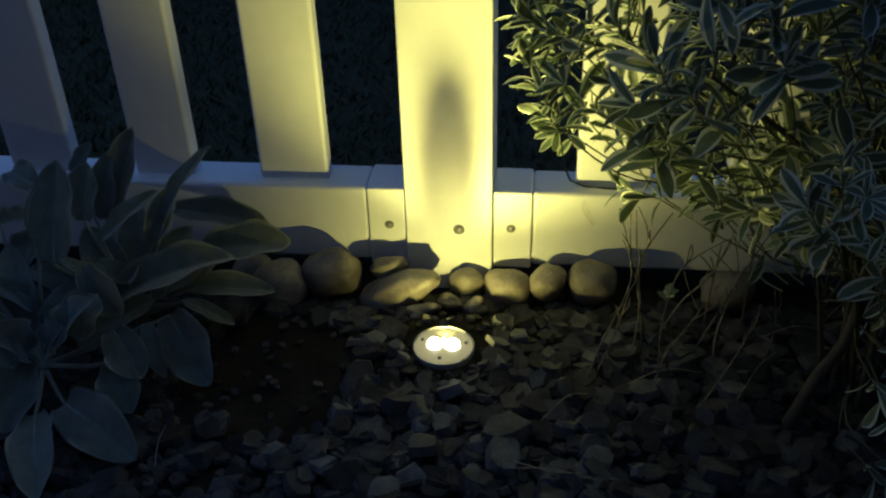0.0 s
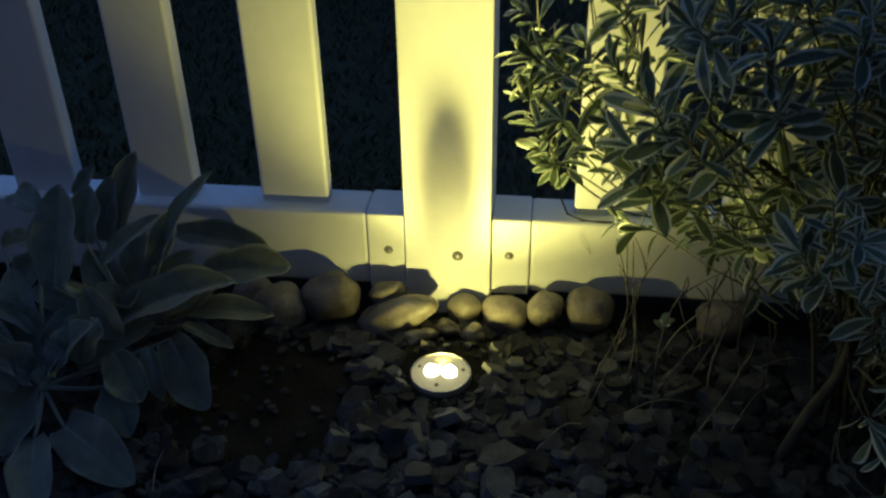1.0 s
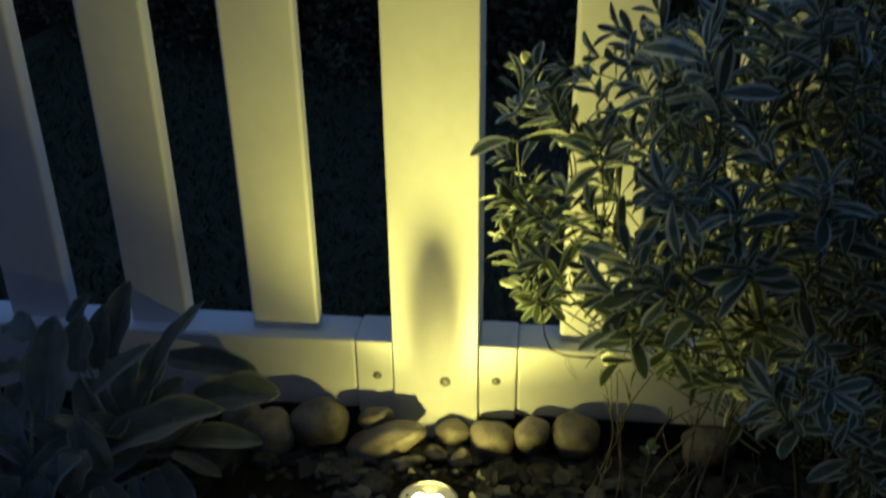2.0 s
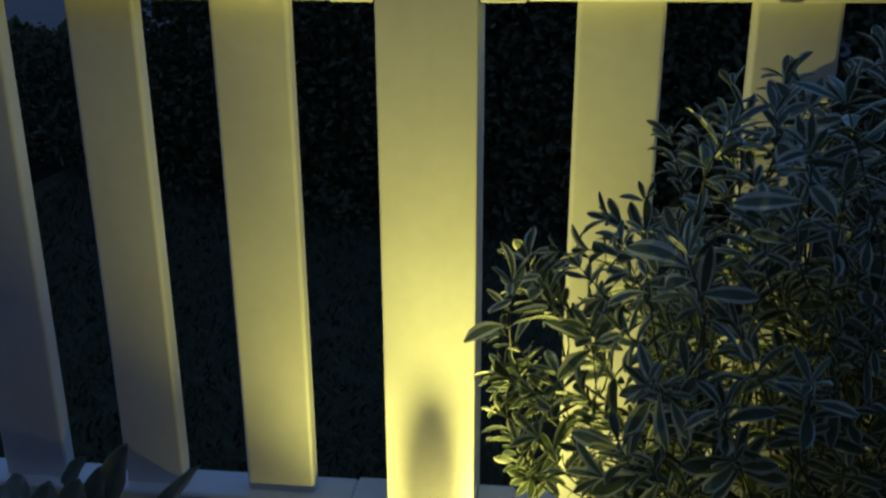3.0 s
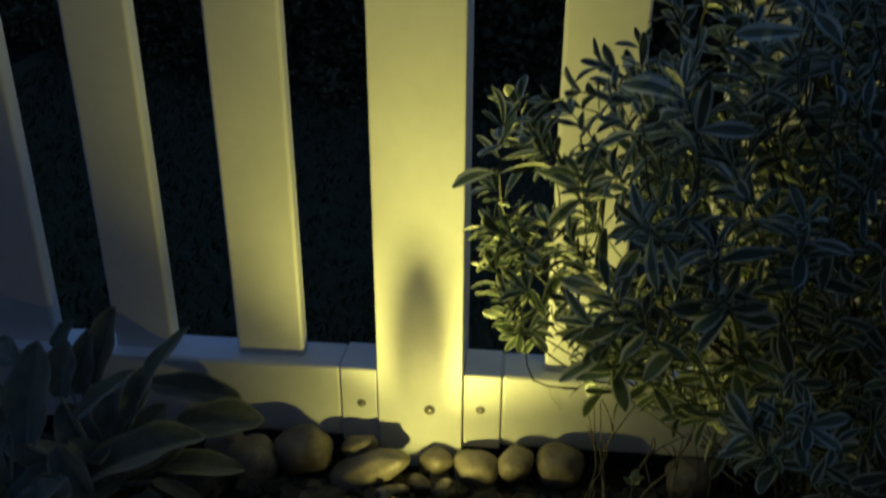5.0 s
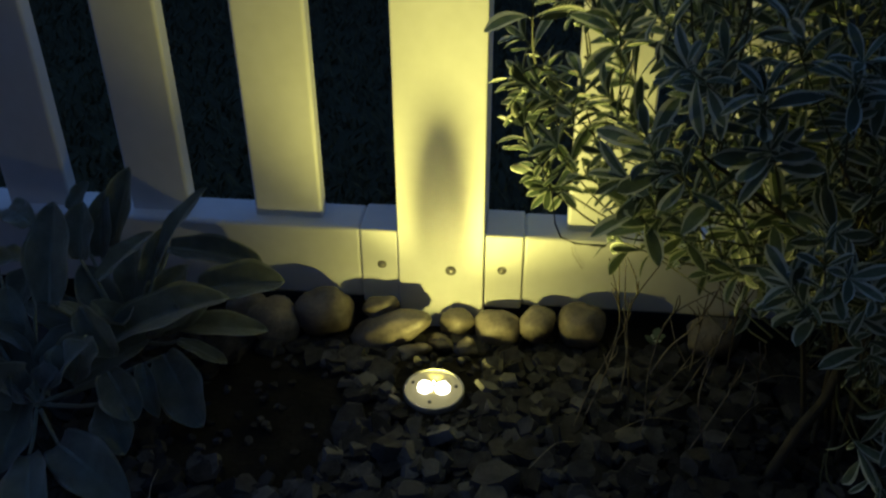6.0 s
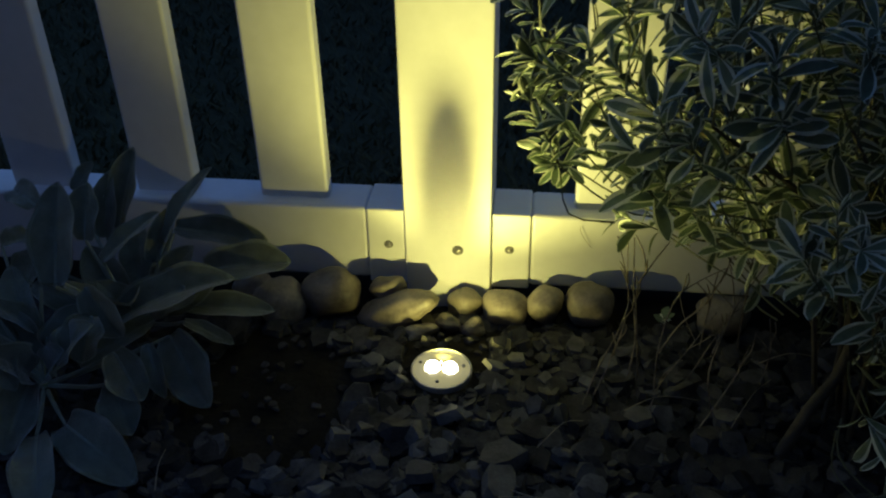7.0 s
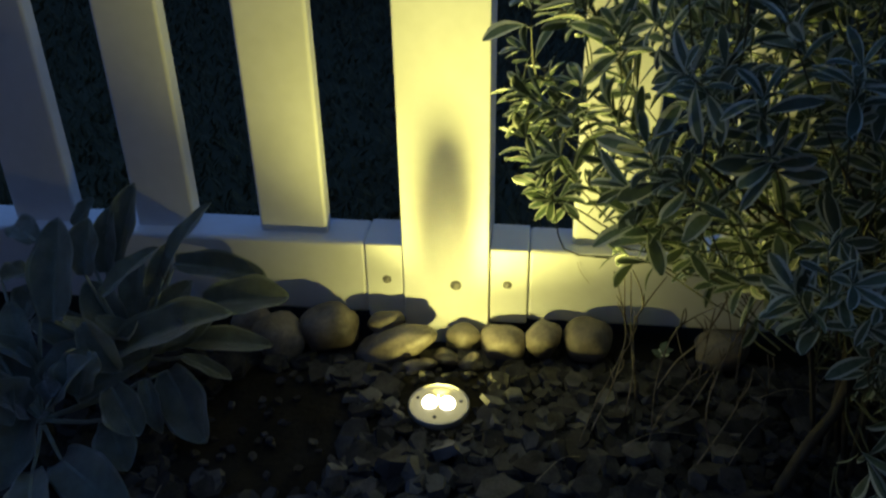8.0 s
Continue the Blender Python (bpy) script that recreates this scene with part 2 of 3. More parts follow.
tube(bm, [(-0.0001, 0.0020, 0.004), (-0.0001, 0.0020, 0.0115)], 0.00010, 0.00010, 6, 2)
part("shadow_blocker", bm, PLASTIC, light, "tiny added blocker between the bulbs that casts the oval post shadow", smooth=True)

for place, r in (((0.0235, 0.006, 0.0052), 0.0022), ((-0.0235, 0.008, 0.0052), 0.0020), ((-0.002, -0.021, 0.0054), 0.0022)):
    bm = lathe([(r, -0.001), (r, 0.0004), (r * 0.6, 0.001), (r * 0.2, 0.0011)], 14)
    bm.transform(pose(*place))
    part("screw", bm, PLASTIC, light)


# ---- pebbles and gravel ----
def stone(rx, ry, rz, seed, rough=0.12, block=1.0):
    bm = bmesh.new()
    bmesh.ops.create_icosphere(bm, subdivisions=3, radius=1)
    for v in bm.verts:
        n = noise.noise(v.co * 1.1 + Vector((seed * 7.1, seed * 3.3, 0))) * rough * 1.6 + noise.noise(v.co * 3.1 + Vector((0, seed * 5.7, 1))) * rough * 0.35
        p = Vector([math.copysign(abs(c) ** block, c) for c in v.co]) * (1 + n)
        v.co = (p.x * rx, p.y * ry, p.z * rz)
    return bm


PEBBLES = (
    (-0.0689, -0.0240, 0.0165, 0.0215, 0.0150, 0.0125, 12), (-0.0541, -0.0480, -0.0005, 0.0500, 0.0210, 0.0195, 6),
    (0.0212, -0.0190, -0.0080, 0.0196, 0.0180, 0.0190, 0), (0.0712, -0.0220, -0.0068, 0.0275, 0.0215, 0.0205, -14),
    (0.1176, -0.0200, -0.0009, 0.0215, 0.0215, 0.0220, 0), (0.1684, -0.0230, 0.0050, 0.0262, 0.0250, 0.0260, 0),
    (-0.1365, -0.0300, 0.0085, 0.0354, 0.0290, 0.0290, 10), (-0.1972, -0.0450, -0.0010, 0.0292, 0.0290, 0.0285, 0),
    (-0.2350, -0.0260, 0.0060, 0.0243, 0.0220, 0.0200, 0),
    (0.3224, -0.0280, 0.0020, 0.0310, 0.0250, 0.0240, 0),
)
for i, (x, y, z, rx, ry, rz, turn) in enumerate(PEBBLES):
    long = rx > 0.04
    ob = new("pebble", mesh_of("pebble", stone(rx, ry, rz, i + 2, 0.17, 0.72 if long else 0.9), PEBBLE, smooth=True))
    ob.matrix_world = pose(x, y, z, 0, -24 if long else 7 * (i % 3 - 1), turn)
    tagged(ob, "smooth rounded tan river pebble at the fence foot", "pebble", "pebbles along the fence")
for i, (x, y, z, rx, ry, rz) in enumerate(((0.0061, -0.0520, -0.0120, 0.0160, 0.0120, 0.0105), (0.0352, -0.0580, -0.0120, 0.0145, 0.0115, 0.0110), (-0.0240, -0.0740, -0.0070, 0.0210, 0.0110, 0.0080))):
    ob = new("pebble", mesh_of("pebble", stone(rx, ry, rz, i + 31, 0.3), PEBBLE))
    ob.matrix_world = pose(x, y, z, 0, 0, 15 * i)
    tagged(ob, "small angular tan stone in front of the pebbles", "pebble", "pebbles along the fence")

rng = random.Random(4)


def chip_into(bm, r, flat):
    """A broken flat stone: an uneven plate with slanting edges."""
    pts, n, turn = [], r.randint(5, 8), r.uniform(0, 6)
    slope = (r.gauss(0, 0.12), r.gauss(0, 0.12))
    for k in range(n):
        a, d = turn + 2 * math.pi * (k + r.uniform(-0.3, 0.3)) / n, r.uniform(0.62, 1.0)
        x, y = d * math.cos(a), d * math.sin(a)
        inset = r.uniform(0.72, 0.97)
        pts.append(bm.verts.new((x * inset, y * inset, flat * r.uniform(0.75, 1) + slope[0] * x + slope[1] * y)))
        pts.append(bm.verts.new((x, y, -flat * r.uniform(0.3, 1))))
    got = bmesh.ops.convex_hull(bm, input=pts)
    bmesh.ops.delete(bm, geom=[g for g in got["geom_interior"] if isinstance(g, bmesh.types.BMVert)], context="VERTS")


def chip_shapes(count, r):
    shapes = []
    for _ in range(count):
        bm = bmesh.new()
        chip_into(bm, r, r.uniform(0.22, 0.42))
        bm.verts.ensure_lookup_table()
        bm.verts.index_update()
        shapes.append(([v.co.copy() for v in bm.verts], [[v.index for v in f.verts] for f in bm.faces]))
        bm.free()
    return shapes


SHAPES = chip_shapes(40, rng)


def clear_of_light(x, y, size):
    if abs(x - LX) < 0.055 and LY < y < -0.05 and size > 0.009:
        return False      # only fine grit towards the post
    return math.hypot(x - LX, y - LY) > 0.034 + size * 0.9


verts, faces = [], []
for i in range(9500):
    x, y = rng.uniform(-0.7, 0.8), rng.uniform(-0.62, 0.0)
    size = min(0.027, 0.0065 + rng.expovariate(1 / 0.0065))
    if not clear_of_light(x, y, size) or y > -0.012 - size:
        continue
    if math.hypot((x + 0.175) / 0.11, (y + 0.19) / 0.095) + 0.35 * noise.noise((x * 30, y * 30, 4)) < 1 and size > 0.0075:
        continue      # bare damp soil beside the clump
    m = Matrix.LocRotScale((x, y, ground_height(x, y) + size * 0.08 + rng.uniform(0, 0.006)), Euler((rng.gauss(0, 0.24), rng.gauss(0, 0.24), rng.uniform(0, 6.3))), (size, size * rng.uniform(0.6, 1), size * rng.uniform(0.5, 1)))
    vs, fs = rng.choice(SHAPES)
    base = len(verts)
    verts += [m @ v for v in vs]
    faces += [[base + k for k in f] for f in fs]
for i in range(260):
    a, d, size = rng.uniform(0, 6.28), 0.037 + 0.03 * rng.random() ** 1.3, rng.uniform(0.003, 0.0075)
    x, y = LX + d * math.cos(a), LY + d * math.sin(a)
    if d < 0.0335 + size or math.sin(a) > 0.1:
        continue
    m = Matrix.LocRotScale((x, y, ground_height(x, y) + size * 0.25), Euler((rng.gauss(0, 0.35), rng.gauss(0, 0.35), rng.uniform(0, 6.3))), (size, size * rng.uniform(0.6, 1), size * rng.uniform(0.5, 1)))
    vs, fs = rng.choice(SHAPES)
    base = len(verts)
    verts += [m @ v for v in vs]
    faces += [[base + k for k in f] for f in fs]
me = bpy.data.meshes.new("gravel")
me.from_pydata(verts, [], faces)
me.materials.append(GRAVEL)
tagged(new("gravel", me), "dark grey broken slate gravel covering the bed", "gravel", kind="stuff")

shape_meshes = []
for vs, fs in SHAPES:
    me = bpy.data.meshes.new("slate_chip")
    me.from_pydata([tuple(v) for v in vs], [], fs)
    me.materials.append(SLATE)
    shape_meshes.append(me)
CHIPS = ((-0.058, -0.244, 0.018), (0.074, -0.175, 0.018), (0.090, -0.135, 0.020), (0.003, -0.295, 0.024), (0.077, -0.271, 0.034), (0.079, -0.304, 0.030),
         (-0.089, -0.324, 0.018), (-0.040, -0.287, 0.018), (0.023, -0.219, 0.022), (0.017, -0.264, 0.018), (-0.042, -0.162, 0.014), (-0.070, -0.145, 0.017),
         (0.120, -0.160, 0.015), (0.110, -0.200, 0.018))
for x, y, size in CHIPS:
    ob = new("slate_chip", rng.choice(shape_meshes))
    ob.matrix_world = Matrix.LocRotScale((x, y, ground_height(x, y) + size * 0.3 + 0.006), Euler((rng.gauss(0, 0.2), rng.gauss(0, 0.2), rng.uniform(0, 6))), (size, size * 0.8, size * 0.7))
    tagged(ob, "large flat broken grey slate chip on the gravel", "stone", "slate chips")
for i in range(200):
    x, y = rng.gauss(0.05, 0.18), rng.uniform(-0.42, -0.085)
    size = rng.uniform(0.009, 0.023)
    if not clear_of_light(x, y, size + 0.002) or math.hypot((x + 0.175) / 0.11, (y + 0.19) / 0.095) < 1:
        continue
    ob = new("slate_chip", rng.choice(shape_meshes))
    ob.matrix_world = Matrix.LocRotScale((x, y, ground_height(x, y) + size * 0.15 + 0.006), Euler((rng.gauss(0, 0.3), rng.gauss(0, 0.3), rng.uniform(0, 6))), (size, size * rng.uniform(0.6, 0.95), size * rng.uniform(0.6, 1)))
    tagged(ob, "flat broken grey slate chip on the gravel", "stone", "slate chips")


# ---- lamb's ear ----
FACING = Vector((0.10, -0.50, 0.85)).normalized()      # the open, lighter side of the bed


def ear_leaf(plant, base, tip, width, bow, roll, r):
    """A felted, round-tipped leaf with a soft midrib."""
    base, tip = Vector(base), Vector(tip)
    y = (tip - base).normalized()
    x = y.cross(FACING).normalized()
    m = Matrix.Translation(base) @ Matrix((x, y, x.cross(y))).transposed().to_4x4() @ pose(0, 0, 0, 0, roll, 0)
    length = (tip - base).length
    seed, cup, curl = r.uniform(0, 6), r.uniform(0.25, 0.75), r.uniform(-0.35, 0.35)

    def at(u, v):
        s = 2 * u - 1
        w = 0.50 * width * math.sin(math.pi * (0.10 + 0.80 * v)) ** 0.62 * math.sqrt(max(0.02, 1 - v ** 7))
        z = cup * w * abs(s) ** 1.6 + curl * s * w * v + 0.22 * w * math.sin(v * 11 + seed) * abs(s) ** 3 - 0.10 * w * math.exp(-(s * 6) ** 2)
        return (s * w, length * v, z + bow * length * (2.6 * v * (1 - v) - 0.3 * v ** 3) + 0.0010 * noise.noise((s * 3, v * 9, seed)))
    bm = sheet(14, 22, at)
    bm.faces.ensure_lookup_table()
    # paler outer strips and tip: backlight in the edge hairs put into the colour
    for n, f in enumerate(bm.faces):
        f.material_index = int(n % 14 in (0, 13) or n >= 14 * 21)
    bmesh.ops.solidify(bm, geom=bm.faces[:], thickness=0.0014)
    bm.transform(m)
    ob = part("leaf", bm, (EAR, BACKLIT_FUZZ), plant, smooth=True)
    rib = bmesh.new()
    tube(rib, [m @ (Vector(at(0.5, f)) - Vector((0, 0, 0.0004))) for f in (0.0, 0.25, 0.5, 0.75)], 0.0018, 0.0006, 6)
    part("midrib", rib, RIB, ob, smooth=True)


def ears(root, leaves, extra, radius, r, label):
    plant = thing("lambs_ear", label, "plant", (0, 0, 0))
    for x0, y0, z0, x1, y1, z1, width in leaves:
        ear_leaf(plant, (x0, y0, z0), (x1, y1, z1), width, r.uniform(0.05, 0.16), r.gauss(0, 8), r)
        bm = bmesh.new()
        stalk = Vector((x0, y0, z0)).lerp(Vector(root), 0.75)
        tube(bm, [root, stalk.lerp(Vector((x0, y0, z0)), 0.5) - Vector((0, 0, 0.004)), (x0, y0, z0)], 0.0026, 0.0016, 6)
        part("stalk", bm, RIB, plant)
    for i in range(extra):
        a, up, d = 2.4 * i + r.uniform(-0.3, 0.3), r.uniform(0.2, 1.1), radius * r.uniform(0.7, 1.0)
        way = Vector((math.cos(a) * math.cos(up), math.sin(a) * math.cos(up), math.sin(up)))
        base = Vector(root) + way * d * 0.3
        ear_leaf(plant, base, Vector(root) + way * d, r.uniform(0.032, 0.046), r.uniform(0.08, 0.2), r.gauss(0, 12), r)
    bm = bmesh.new()
    tube(bm, [(root[0], root[1], -0.03), root], 0.012, 0.008, 8)
    part("crown_base", bm, STEM, plant)
    return plant


ears((-0.340, -0.120, 0.02), (
    (-0.307, -0.085, 0.106, -0.251, -0.055, 0.189, 0.023), (-0.352, -0.140, 0.118, -0.303, -0.090, 0.151, 0.024),
    (-0.371, -0.060, 0.105, -0.346, -0.030, 0.195, 0.032), (-0.381, -0.070, 0.099, -0.373, -0.045, 0.172, 0.030),
    (-0.420, -0.045, 0.144, -0.398, -0.030, 0.175, 0.018), (-0.384, -0.185, 0.116, -0.390, -0.120, 0.201, 0.049),
    (-0.389, -0.100, 0.115, -0.387, -0.070, 0.171, 0.037), (-0.333, -0.175, 0.066, -0.222, -0.115, 0.089, 0.049),
    (-0.271, -0.075, 0.064, -0.178, -0.045, 0.062, 0.046), (-0.286, -0.120, 0.047, -0.188, -0.095, 0.028, 0.030),
    (-0.319, -0.025, 0.086, -0.211, -0.020, 0.071, 0.035), (-0.364, -0.200, 0.131, -0.347, -0.160, 0.075, 0.016),
    (-0.272, -0.150, 0.049, -0.226, -0.135, 0.009, 0.018), (-0.324, -0.090, 0.083, -0.300, -0.065, 0.142, 0.026),
), 11, 0.13, random.Random(11), "large grey-green lamb's ear clump with felted leaves")
ears((-0.400, -0.230, 0.02), (
    (-0.453, -0.150, 0.139, -0.435, -0.120, 0.131, 0.030), (-0.443, -0.210, 0.109, -0.401, -0.200, 0.066, 0.025),
    (-0.335, -0.215, 0.104, -0.339, -0.250, 0.073, 0.050), (-0.319, -0.220, 0.062, -0.281, -0.255, 0.032, 0.041),
    (-0.297, -0.190, 0.049, -0.274, -0.225, 0.007, 0.023), (-0.284, -0.165, 0.041, -0.224, -0.232, 0.006, 0.054),
    (-0.420, -0.250, 0.095, -0.392, -0.285, 0.064, 0.033), (-0.400, -0.250, 0.042, -0.405, -0.315, 0.006, 0.047),
    (-0.362, -0.270, 0.006, -0.264, -0.334, 0.006, 0.055), (-0.319, -0.240, 0.038, -0.288, -0.280, 0.008, 0.041),
    (-0.383, -0.290, 0.008, -0.333, -0.392, 0.006, 0.043), (-0.348, -0.190, 0.120, -0.318, -0.200, 0.065, 0.037),
    (-0.435, -0.100, 0.157, -0.476, -0.070, 0.160, 0.034), (-0.436, -0.160, 0.095, -0.436, -0.120, 0.119, 0.040),
), 10, 0.13, random.Random(5), "lower lamb's ear clump with drooping felted leaves in shade")

# ---- variegated shrub ----
shrub = thing("variegated_shrub", "bushy evergreen shrub with dark green, cream-edged leaves", "shrub")
EDGE = ((0.01, 0.412), (0.063, 0.347), (0.109, 0.325), (0.146, 0.270), (0.176, 0.212), (0.217, 0.148), (0.243, 0.105), (0.274, 0.096), (0.311, 0.077), (0.347, 0.079), (0.409, 0.079), (0.436, 0.067), (0.468, 0.068), (0.503, 0.093))
TOP = ((0.09, 0.497), (0.134, 0.511), (0.168, 0.54), (0.197, 0.545), (0.21, 0.60), (0.255, 0.621), (0.263, 0.649), (0.331, 0.645), (0.381, 0.68), (0.60, 0.75), (1.0, 0.78))


def profile(rows, u):
    """The line through the rows, held at its ends."""
    for (a, va), (b, vb) in zip(rows, rows[1:]):
        if u <= b:
            return va + (vb - va) * max(0.0, u - a) / (b - a)
    return rows[-1][1]


def shrub_leaf(length, width, r):
    """Faces of one leaf in its own axes: vertices, quads, and which quads are margin."""
    nx, ny = 4, 7
    fold, droop, twist = r.uniform(0.15, 0.75), r.uniform(-0.15, 0.45) * length, r.gauss(0, 0.35)
    rim = r.uniform(0.46, 0.78)      # where the pale margin begins
    vs, fs, edge = [], [], []
    for j in range(ny + 1):
        v = j / ny
        w = width / 2 * (0.05 + 0.95 * (math.sin(math.pi / 2 * v / 0.64) ** 1.15 if v < 0.64 else math.sqrt(max(0.0, 1 - ((v - 0.64) / 0.365) ** 2))))
        for s in (-1, -rim, 0, rim, 1):
            vs.append(Vector((s * w, length * v, -droop * v * v + fold * abs(s) * w + twist * s * w * v)))
    for j in range(ny):
        for i in range(nx):
            a = j * 5 + i
            fs.append((a, a + 1, a + 6, a + 5))
            edge.append(i in (0, 3))
    return vs, fs, edge


rs = random.Random(21)
LEAVES, stems = [], []
ROOT = Vector((0.43, -0.19, -0.01))
SPRIGS = [Vector(p) for p in (
    (0.098, -0.120, 0.438), (0.108, -0.190, 0.490), (0.134, -0.160, 0.490), (0.175, -0.160, 0.520), (0.226, -0.110, 0.580), (0.272, -0.120, 0.625),
    (0.282, -0.130, 0.600), (0.318, -0.100, 0.630), (0.322, -0.160, 0.615), (0.360, -0.140, 0.635), (0.388, -0.120, 0.655), (0.090, -0.140, 0.400),
    (0.091, -0.150, 0.368), (0.092, -0.165, 0.330), (0.104, -0.180, 0.310), (0.250, -0.120, 0.595), (0.232, -0.150, 0.560), (0.123, -0.150, 0.455),
    (0.180, -0.270, 0.318), (0.118, -0.160, 0.268), (0.285, -0.220, 0.225), (0.207, -0.300, 0.366), (0.249, -0.300, 0.379),
    (0.156, -0.250, 0.352), (0.168, -0.230, 0.369), (0.147, -0.240, 0.323), (0.173, -0.280, 0.347), (0.198, -0.270, 0.315), (0.159, -0.220, 0.385), (0.197, -0.260, 0.370), (0.224, -0.260, 0.286), (0.096, -0.160, 0.367), (0.115, -0.170, 0.361), (0.122, -0.180, 0.320), (0.136, -0.200, 0.391))]
tips = list(SPRIGS)
tries = 0
while len(tips) < 1150 and tries < 120000:
    tries += 1
    z, y, x = rs.uniform(0.03, 0.70), rs.uniform(-0.36, -0.03), rs.uniform(0.06, 0.95)
    # the bush flares towards the open side: its outline widens with the distance from the fence
    k = 0.757 / (y + 0.907)
    xo, zo = 0.112 + (x - 0.112) * k, 0.72 + (z - 0.72) * k
    if xo < profile(EDGE, zo) + (0.024 if zo > 0.2 else 0.080) or zo > profile(TOP, xo) - 0.032 or (xo < 0.42 and zo < 0.03):
        continue
    if x < 0.29 and y > -0.085:
        continue
    if xo < 0.19 and zo < 0.42 and (y < -0.24 or rs.random() < 0.6):
        continue
    if xo < 0.25 and zo < 0.30 and rs.random() < 0.4:
        continue
    p = Vector((x, y, z))
    if any((p - q).length < (0.035 if x < 0.25 else 0.0295) for q in tips):
        continue
    tips.append(p)
for n, p in enumerate(tips):
    out = (p - Vector((0.42, -0.15, 0.20)))
    way = (out.normalized() * 0.8 + Vector((rs.gauss(0, 0.35), rs.gauss(0, 0.35), 0.45 + rs.gauss(0, 0.3)))).normalized()
    length = rs.uniform(0.035, 0.060)
    start = p - way * length * 0.85
    stems.append((start - way * 0.03 + Vector((rs.gauss(0, 0.01), rs.gauss(0, 0.01), -0.03)), start, p, 0.0009))
    whorls = rs.randint(4, 6)
    size = rs.uniform(0.80, 1.20) * (0.042 if n in (18, 20, 21, 22) else 0.031)
    for k in range(whorls):
        f = k / (whorls - 1)
        at = start.lerp(p, f)
        turn = k * 1.57 + rs.uniform(-0.5, 0.5) + n
        last = k == whorls - 1
        for pair in range(5 if last else 2):
            a = turn + pair * (2 * math.pi / 5 if last else math.pi)
            u = way.orthogonal().normalized()
            v = way.cross(u)
            side = math.cos(a) * u + math.sin(a) * v
            lift = rs.uniform(0.2, 1.2) + (0.7 if last else 0)
            d = (side + way * lift + Vector((0, 0, rs.uniform(-0.55, 0.1)))).normalized()
            L = size * rs.uniform(0.7, 1.25) * (0.8 if last else 1)
            xa = d.cross(way).normalized()
            m = Matrix((xa, d, xa.cross(d))).transposed().to_4x4()
            LEAVES.append((Matrix.Translation(at) @ m @ pose(0, 0, 0, 0, rs.gauss(0, 18), 0), L, L * rs.uniform(0.25, 0.36)))
# woody limbs from the root to the sprigs
limbs = []
for tip in ((0.14, -0.12, 0.36), (0.20, -0.10, 0.45), (0.27, -0.18, 0.52), (0.33, -0.14, 0.58), (0.42, -0.20, 0.60), (0.24, -0.28, 0.36), (0.34, -0.32, 0.42), (0.50, -0.12, 0.58), (0.60, -0.25, 0.48), (0.30, -0.34, 0.40), (0.22, -0.30, 0.38)):
    t = Vector(tip)
    mid = Vector((ROOT.x * 0.65 + t.x * 0.35, ROOT.y * 0.65 + t.y * 0.35, t.z * 0.62))
    bm = bmesh.new()
    limbs.append(tube(bm, [ROOT + Vector((rs.gauss(0, 0.012), rs.gauss(0, 0.012), 0)), mid, t], 0.0032, 0.0012, 7, 8))
    part("limb", bm, STEM, shrub, "brown woody limb")
bm = bmesh.new()
nodes = [q for line in limbs for q in line[4:]]
for a, b, c, r in stems:
    near = min(nodes, key=lambda q: (q - a).length + max(0, q.z - a.z) * 2)
    near = a + (near - a) * min(1.0, 0.07 / max(0.001, (near - a).length))
    near.z = max(near.z, a.z - 0.012)
    tube(bm, [near, near.lerp(a, 0.6) + Vector((0, 0, 0.01)), b, c], r * 1.3, r * 0.6, 4, 3)
tagged(part("branchlet_growth", bm, SPRIG, shrub), kind="stuff")
ra = random.Random(8)
order = sorted(range(len(LEAVES)), key=lambda i: LEAVES[i][0].translation.x * 0.8 + LEAVES[i][0].translation.y * 0.5)
single = set(order[:290])
protos = []
for k in range(10):
    vs, fs, edge = shrub_leaf(1.0, 0.36, ra)
    me = bpy.data.meshes.new("leaf")
    me.from_pydata([tuple(v) for v in vs], [], fs)
    me.materials.append(LEAF_ONE)
    me.materials.append(CREAM)
    for p, e in zip(me.polygons, edge):
        p.material_index, p.use_smooth = int(e), True
    protos.append(me)
verts, faces, edges = [], [], []
for i, (m, L, W) in enumerate(LEAVES):
    if i in single:
        ob = new("leaf", protos[i % 10])
        ob.parent = shrub
        ob.matrix_basis = m @ Matrix.Diagonal((L * W / L / 0.36, L, L, 1))
        continue
    vs, fs, edge = shrub_leaf(L, W, ra)
    base = len(verts)
    verts += [m @ v for v in vs]
    faces += [[base + k for k in f] for f in fs]
    edges += edge
me = bpy.data.meshes.new("foliage")
me.from_pydata(verts, [], faces)
me.materials.append(LEAF)
me.materials.append(CREAM)
for p, e in zip(me.polygons, edges):
    p.material_index, p.use_smooth = int(e), True
ob = tagged(new("foliage", me), "dense mass of cream-edged green leaves", kind="stuff")
ob.parent = shrub

